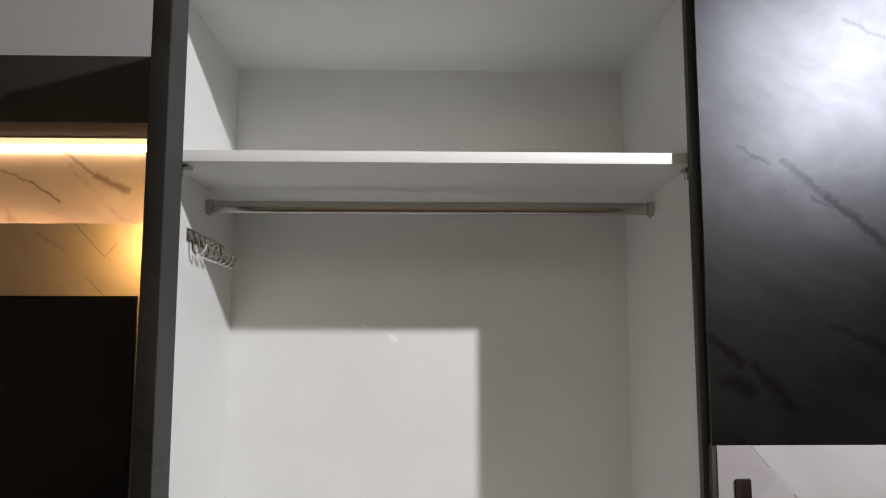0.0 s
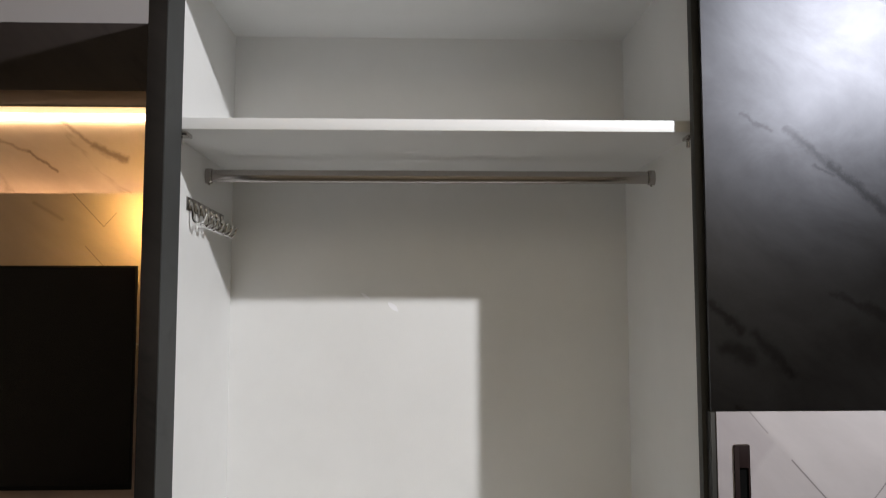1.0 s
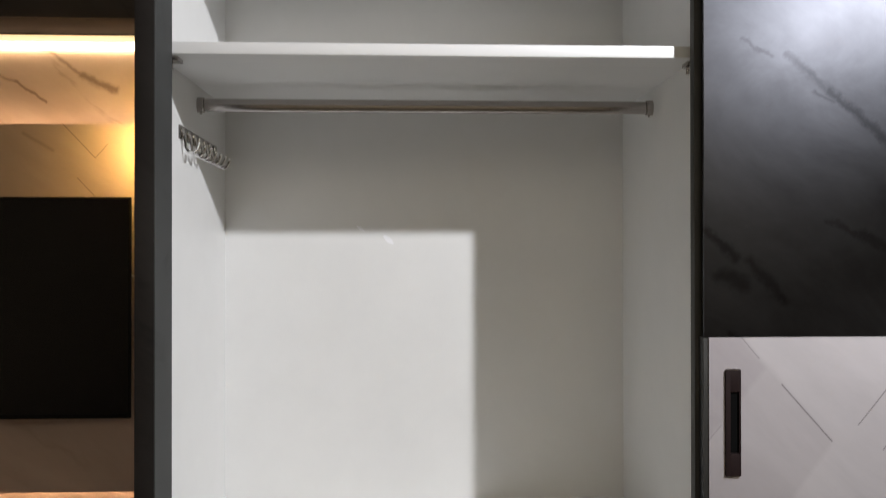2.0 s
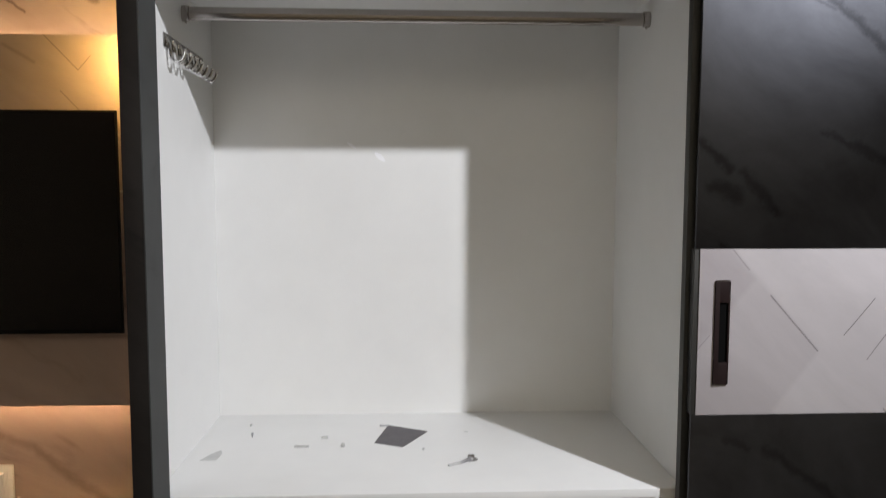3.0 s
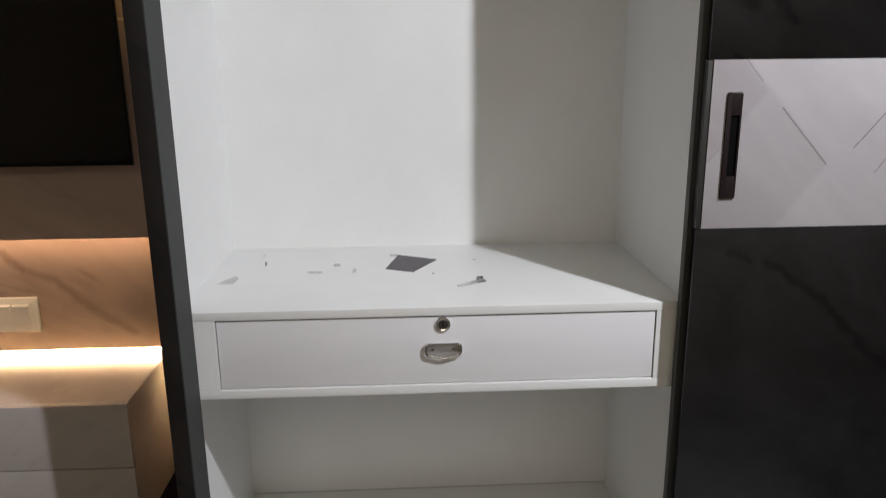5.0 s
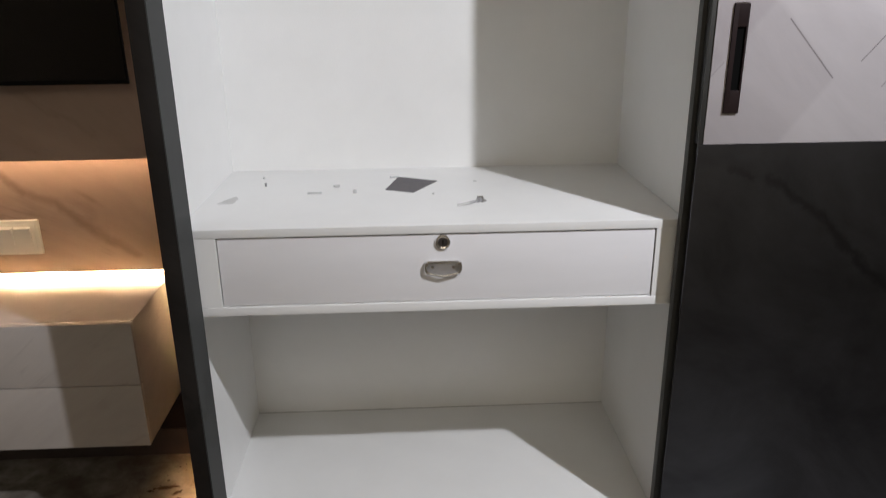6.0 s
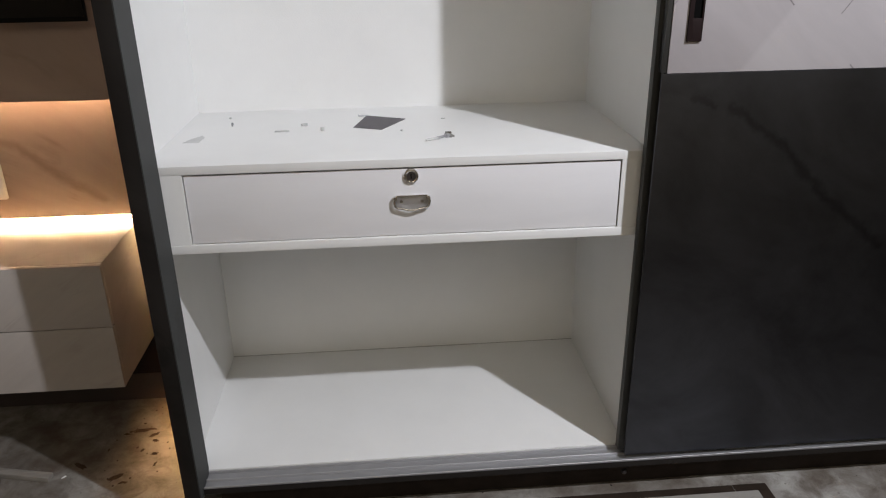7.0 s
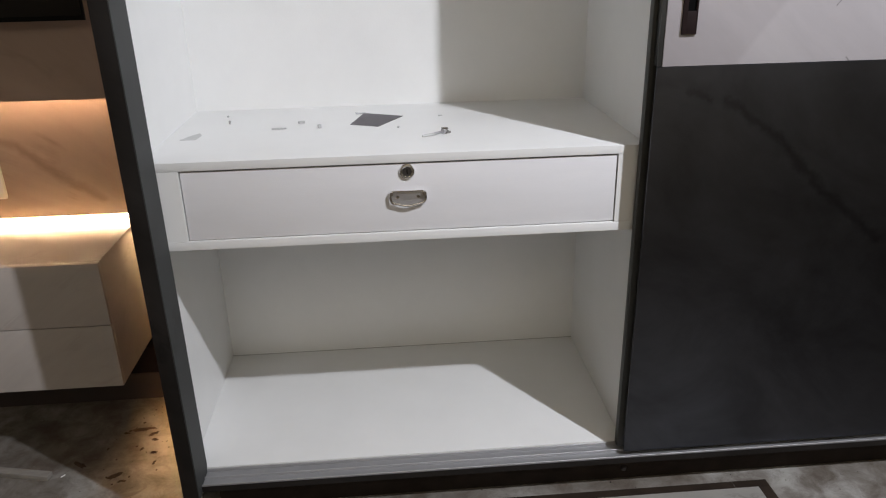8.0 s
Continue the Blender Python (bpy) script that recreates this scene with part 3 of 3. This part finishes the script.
plate_side = [(0.153, 1.858), (0.468, 1.858 + fall(0.468)), (0.468, 1.826 + fall(0.468)), (0.153, 1.826)]
part("back_plate", prism(plate_side, "x", 0.0, 0.0035, 0.0010), M_plated, hook_rail, "narrow dark chrome back plate")
for i in range(7):
    y = 0.172 + 0.0455 * i
    d = fall(y) - 0.004
    pts = [(0.0045, y, 1.850 + d), (0.0080, y, 1.840 + d), (0.0095, y, 1.826 + d)]
    for k in range(13):
        a = math.pi * (1.04 + k / 12 * 0.78)
        pts.append((0.0262 + 0.0163 * math.cos(a), y, 1.8190 + d + 0.0195 * math.sin(a)))
    pts += [(0.0425, y, 1.814 + d), (0.0445, y, 1.821 + d)]
    bm = tube(pts, 0.0042, 10, taper=0.85)
    bmesh.ops.create_uvsphere(bm, u_segments=10, v_segments=7, radius=0.0046, matrix=Matrix.Translation((0.0445, y, 1.822 + d)))
    hook = part("hook", bm, M_chrome, hook_rail)
    part("hook_clip", box(0.0034, 0.0060, y - 0.008, y + 0.008, 1.834 + d, 1.857 + d, 0.0008), M_chrome, hook, "bright chrome clip")

# ---- odds and ends on the drawer case ----
sheet = [(0.489, 0.459), (0.597, 0.403), (0.530, 0.284), (0.456, 0.320)]
single("sandpaper_sheet", prism(sheet, "z", DZ1, DZ1 + 0.0012), M_sand, "small grey sandpaper square lying on the drawer case", "sandpaper")
fixing = thing("cabinet_fixing", (0.68, 0.18, DZ1), "small metal cabinet fixing with a pale plug on the drawer case", "fixing")
part("plug", rod((0.638, 0.148, DZ1 + 0.0036), (0.672, 0.166, DZ1 + 0.0040), 0.0026, 0.0038, 12), M_film, fixing, "pale plastic plug")
bm = rod((0.668, 0.163, DZ1 + 0.0046), (0.690, 0.178, DZ1 + 0.0058), 0.0036, 0.0030, 12)
rod((0.690, 0.178, DZ1 + 0.0062), (0.697, 0.184, DZ1 + 0.0062), 0.0064, 0.0060, 14, bm)
part("bolt", bm, M_zinc, fixing)
bm = box(0.688, 0.704, 0.180, 0.192, DZ1, DZ1 + 0.0135, 0.001)
prism([(0.700, 0.178), (0.712, 0.186), (0.704, 0.194)], "z", DZ1, DZ1 + 0.005, bm=bm)
part("cam", bm, M_plated, fixing, "dark metal cam")
single("plastic_scrap", prism([(0.038, 0.214), (0.052, 0.252), (0.072, 0.284), (0.082, 0.262), (0.078, 0.214)], "z", DZ1, DZ1 + 0.0006), M_film,
       "dull see-through plastic scrap on the drawer case", "scrap")


def screw_thing(x, y, length, turn, label):
    bm = rod((0, 0, 0.0024), (length, 0, 0.0016), 0.0022, 0.0012, 8)
    rod((-0.002, 0, 0.0032), (0, 0, 0.0032), 0.0034, 0.0026, 10, bm)
    for k in range(4):
        u = length * (0.25 + 0.18 * k)
        rod((u, 0, 0.0023 - 0.0006 * k / 4), (u + 0.0012, 0, 0.0023 - 0.0006 * k / 4), 0.0029 - 0.0003 * k, seg=8, bm=bm)
    bmesh.ops.transform(bm, matrix=Matrix.Translation((x, y, DZ1 + 0.0004)) @ Matrix.Rotation(radians(turn), 4, "Z"), verts=bm.verts)
    return single("screw", bm, M_zinc, label, "screw", "screws on the drawer case")


plug = [(-0.019, -0.0045), (0.016, -0.0055), (0.019, -0.002), (0.018, 0.003), (-0.018, 0.004)]
single("plastic_strip", prism([(0.272 + u, 0.300 + w) for u, w in plug], "z", DZ1, DZ1 + 0.0032, 0.0006), M_film, "short dull grey plastic strip on the drawer case", "strip")
screw_thing(0.468, 0.450, 0.026, 10, "loose steel screw beside the sandpaper on the drawer case")
screw_thing(0.128, 0.394, 0.020, -80, "short steel screw lying on the white drawer case")


def shaving(x, y, l, h, turn):
    bm = prism([(-l / 2, 0), (0, 0.004), (l / 2, 0.001), (l / 2 - 0.002, -0.006), (-l / 4, -0.005)], "z", 0, h)
    bmesh.ops.transform(bm, matrix=Matrix.Translation((x, y, DZ1)) @ Matrix.Rotation(radians(turn), 4, "Z"), verts=bm.verts)
    return single("shaving", bm, M_film, "tiny curled grey shaving on the drawer case", "shaving", "shavings on the drawer case")


for x, y, l, h, turn in ((0.324, 0.361, 0.018, 0.006, 10), (0.375, 0.296, 0.010, 0.009, 60), (0.582, 0.268, 0.006, 0.003, 0), (0.108, 0.475, 0.006, 0.004, 0), (0.700, 0.395, 0.012, 0.001, 20)):
    shaving(x, y, l, h, turn)

# ---- media wall ----
XL, XR = X0 + 0.3, -0.0245
PY = 0.550
media = thing("media_wall", (-1.2, PY, GROUND), "stone-look media wall panelling with warm strip lighting", "media wall")
part("wall_panel", box(XL, XR, PY, 0.572, 0.5560, 2.180, 0.001), M_panel, media, "beige marble-look back panel")
part("lower_panel", box(XL, XR, 0.5415, 0.5498, 0.0035, 0.1675, 0.001), M_under, media, "dark recess board under the console")
part("skirting", box(XL, XR, 0.5380, 0.5498, GROUND, 0.0030, 0.001), M_skirt, media, "grey stone skirting")
part("pelmet", box(XL, XR, 0.413, YW - 0.001, 2.182, 2.371, 0.0015), M_pelmet, media, "dark brown pelmet box")
board = part("tv_board", box(XL, -0.085, 0.462, 0.480, 0.919, 1.911, 0.001), M_board, media, "raised marble-look board behind the television")
part("batten", box(XL + 0.1, -0.30, 0.4805, PY - 0.0005, 1.0, 1.8), M_pelmet, media)
part("light_channel", prism([(0.4145, 2.1818), (0.5495, 2.1818), (0.5495, 2.1765), (0.5380, 2.1775)], "x", XL, XR - 0.001), M_under, media, "sloping brown underside of the pelmet")
# glowing band added in place of the strip's light on the panel above it
part("glow_band", box(XL, XR - 0.001, 0.5400, 0.5495, 2.1522, 2.1715), M_wallglow, media, "dim cream glow standing for strip light on the panel")
part("light_strip", box(XL, XR - 0.001, 0.538, 0.5495, 2.1350, 2.1520, 0.002), M_led, media, "glowing warm light strip")
part("light_strip", box(XL, XR - 0.05, 0.497, 0.507, 1.888, 1.894), M_ledh, media, "glowing warm light strip")
part("light_strip", box(XL, XR - 0.05, 0.492, 0.502, 0.940, 0.945), M_ledl, media, "glowing warm light strip")
part("light_strip", box(XL, -0.150, 0.576, 0.590, 0.5425, 0.5540), M_ledb, media, "glowing warm light strip")
# unseen emitter floating behind the jamb, added for the yellow glow on the board
part("light_strip", box(-0.150, -0.142, 0.372, 0.380, 1.80, 1.905), M_glow_upright, media, "glowing warm light strip")
part("light_strip", box(-0.0935, -0.0875, 0.446, 0.453, 1.73, 1.87), M_ledh, media, "glowing warm light strip")
part("light_strip", box(-0.0935, -0.0875, 0.446, 0.453, 1.00, 1.72), M_ledt, media, "glowing warm light strip")
# unseen emitter floating in the gap, added to warm the console's side
part("light_strip", box(-0.046, -0.036, 0.440, 0.448, 0.19, 0.53), M_glow_side, media, "glowing warm light strip")
# out of view: shield and lip added to keep the glow on the floor
floor_shield = part("light_channel", box(-0.0620, -0.0250, 0.180, 0.530, 0.0780, 0.0840), M_pelmet, media, "unseen dark shield added above the floor glow")
part("glow_shield_lip", box(-0.0640, -0.0621, 0.180, 0.530, 0.0570, 0.0840), M_pelmet, floor_shield)
part("light_strip", box(-0.0480, -0.0300, 0.300, 0.480, 0.0740, 0.0778), M_ledf, floor_shield, "glowing warm light strip")

television = thing("television", (-0.68, 0.43, 1.132), "large black flat television on the media wall, switched off", "television")
part("casing", box(-1.165, -0.2020, 0.402, 0.4095, 1.130, 1.7095, 0.0015), M_black, television)
part("rear_housing", box(-1.09, -0.275, 0.4096, 0.432, 1.150, 1.62, 0.006), M_black, television)
part("screen", box(-1.160, -0.2070, 0.4005, 0.4015, 1.142, 1.703), M_screen, television, "dark glossy screen")
part("bracket", box(-0.86, -0.50, 0.4325, 0.4615, 1.30, 1.50, 0.002), M_black, television)

wire = [(-0.262 + 0.233 * k / 12, 0.440 - 0.004 * math.sin(k / 12 * math.pi), 1.512 - 0.030 * k / 12 - 0.006 * math.sin(k / 12 * math.pi)) for k in range(13)]
single("cable", tube(wire, 0.0026, 8), M_cable, "thin pale cable running from the television to the wardrobe side", "cable")

CX, CY, CT = -0.2165, 0.2010, 0.5405
console = thing("media_console", (-1.2, 0.38, 0.168), "floating pale marble-look media console two drawers high", "media console")
part("carcass", box(XL, CX - 0.0005, CY + 0.019, YW - 0.001, 0.1685, CT, 0.001), M_console, console)
part("drawer_front", box(XL, CX, CY, CY + 0.018, 0.3595, CT - 0.0005, 0.001), M_console, console)
part("drawer_front", box(XL, CX, CY, CY + 0.018, 0.1680, 0.3565, 0.001), M_console, console)

plate = thing("switch_plate", (-0.70, PY, 0.675), "ivory switch plate glowing in the strip light", "switch")
frame_bm = box(-0.830, -0.576, PY - 0.015, PY - 0.0002, 0.621, 0.728, 0.006)
part("cover", frame_bm, M_switch, plate)
part("insert", box(-0.818, -0.588, PY - 0.017, PY - 0.0152, 0.633, 0.716, 0.001), M_switch, plate)
for i in range(4):
    x = -0.598 - 0.053 * i
    part("rocker", prism([(PY - 0.0172, 0.640), (PY - 0.0172, 0.709), (PY - 0.0250, 0.704), (PY - 0.0185, 0.645)], "x", x - 0.046, x), M_switch, plate)

# ---- floor clutter ----
bm = box(-0.86, -0.452, 0.138, 0.164, GROUND, GROUND + 0.016, 0.002)
bmesh.ops.rotate(bm, cent=(-0.452, 0.151, 0), matrix=Matrix.Rotation(radians(-13), 3, "Z"), verts=bm.verts)
single("timber_strip", bm, M_wood, "grey timber batten lying on the dusty floor", "batten")
single("timber_offcut", rod((-0.77, 0.150, GROUND + 0.0145), (-0.590, 0.139, GROUND + 0.0132), 0.015, 0.013, 14), M_offcut, "dark brown timber offcut lying on the dusty floor", "offcut")
bm = box(-0.427, -0.413, 0.1560, 0.1585, GROUND, GROUND + 0.003, 0.001)
bmesh.ops.rotate(bm, cent=(-0.420, 0.157, 0), matrix=Matrix.Rotation(radians(48), 3, "Z"), verts=bm.verts)
single("white_chip", bm, M_edge, "thin white plastic chip on the dusty floor", "chip")
bm = box(0.186, 1.4495, -0.086, -0.061, GROUND, GROUND + 0.0015)
box(1.4515, 1.545, -0.086, -0.061, GROUND, GROUND + 0.0015, bm=bm)
box(1.514, 1.545, -0.87, -0.0865, GROUND, GROUND + 0.0015, bm=bm)
single("floor_inlay", bm, M_dirt, "dark stone border strip let into the floor", "floor border", kind="structure")
single("floor_tile", box(0.186, 1.5135, -0.87, -0.0865, GROUND, GROUND + 0.0010), M_tile, "pale stone floor tile inside the dark border", "floor tile", kind="structure")


def dirt_clump(x, y, length, width, turn, seed):
    """A flat, ragged heap of swept dirt."""
    rnd = random.Random(seed)
    bm = bmesh.new()
    top = bm.verts.new((0, 0, 0.006))
    rings = []
    for reach, h in ((0.45, 0.005), (0.8, 0.0025), (1.0, 0.0)):
        ring = []
        for k in range(18):
            a = 2 * math.pi * k / 18
            r = reach * (0.3 + 0.9 * rnd.random())
            ring.append(bm.verts.new((length * r * math.cos(a), width * r * math.sin(a), h * (0.3 + 0.7 * rnd.random()))))
        rings.append(ring)
    for k in range(18):
        n = (k + 1) % 18
        bm.faces.new((top, rings[0][k], rings[0][n]))
        for a, b in zip(rings, rings[1:]):
            bm.faces.new((a[k], b[k], b[n], a[n]))
    bmesh.ops.transform(bm, matrix=Matrix.Translation((x, y, GROUND)) @ Matrix.Rotation(radians(turn), 4, "Z"), verts=bm.verts)
    return single("dirt_clump", bm, M_soil, "ragged brown clump of dirt on the dusty floor", "dirt", "dirt clumps on the floor")


for seed, (x, y, length, width, turn) in enumerate(((-0.250, 0.362, 0.040, 0.009, 5), (-0.215, 0.335, 0.018, 0.008, 30), (-0.272, 0.142, 0.026, 0.012, 40), (-0.392, 0.205, 0.028, 0.009, -35), (-0.190, 0.240, 0.014, 0.006, 10),
                                                      (-0.205, 0.305, 0.012, 0.007, -20), (-0.230, 0.260, 0.010, 0.005, 60), (-0.300, 0.345, 0.016, 0.004, 0), (-0.176, 0.190, 0.012, 0.005, 80), (-0.245, 0.118, 0.014, 0.007, 15))):
    dirt_clump(x, y, length, width, turn, seed)


def crumbs(name, count, x0, x1, y0, y1, mat, label):
    """Loose grit and crumbs scattered over a stretch of the floor."""
    rnd = random.Random(count)
    bm = bmesh.new()
    for _ in range(count):
        size = 0.0010 + 0.003 * rnd.random() ** 3
        made = bmesh.ops.create_icosphere(bm, subdivisions=1, radius=size)
        m = Matrix.Translation((rnd.uniform(x0, x1), rnd.uniform(y0, y1), GROUND + size * 0.35)) @ Matrix.Rotation(rnd.random() * 6, 4, "Z") @ Matrix.Diagonal((1.5, 0.9, 0.6, 1))
        bmesh.ops.transform(bm, matrix=m, verts=made["verts"])
    return single(name, bm, mat, label, "grit", kind="stuff")


crumbs("floor_grit", 60, 0.1, 2.0, -0.40, -0.02, M_dirt, "dark grit scattered over the stone floor")
crumbs("plaster_crumbs", 14, -1.0, 0.0, -0.20, 0.45, M_wood, "pale plaster crumbs scattered over the stone floor")
crumbs("floor_dirt", 70, -0.34, -0.03, 0.10, 0.48, M_soil, "brown dirt crumbs scattered along the wardrobe foot")
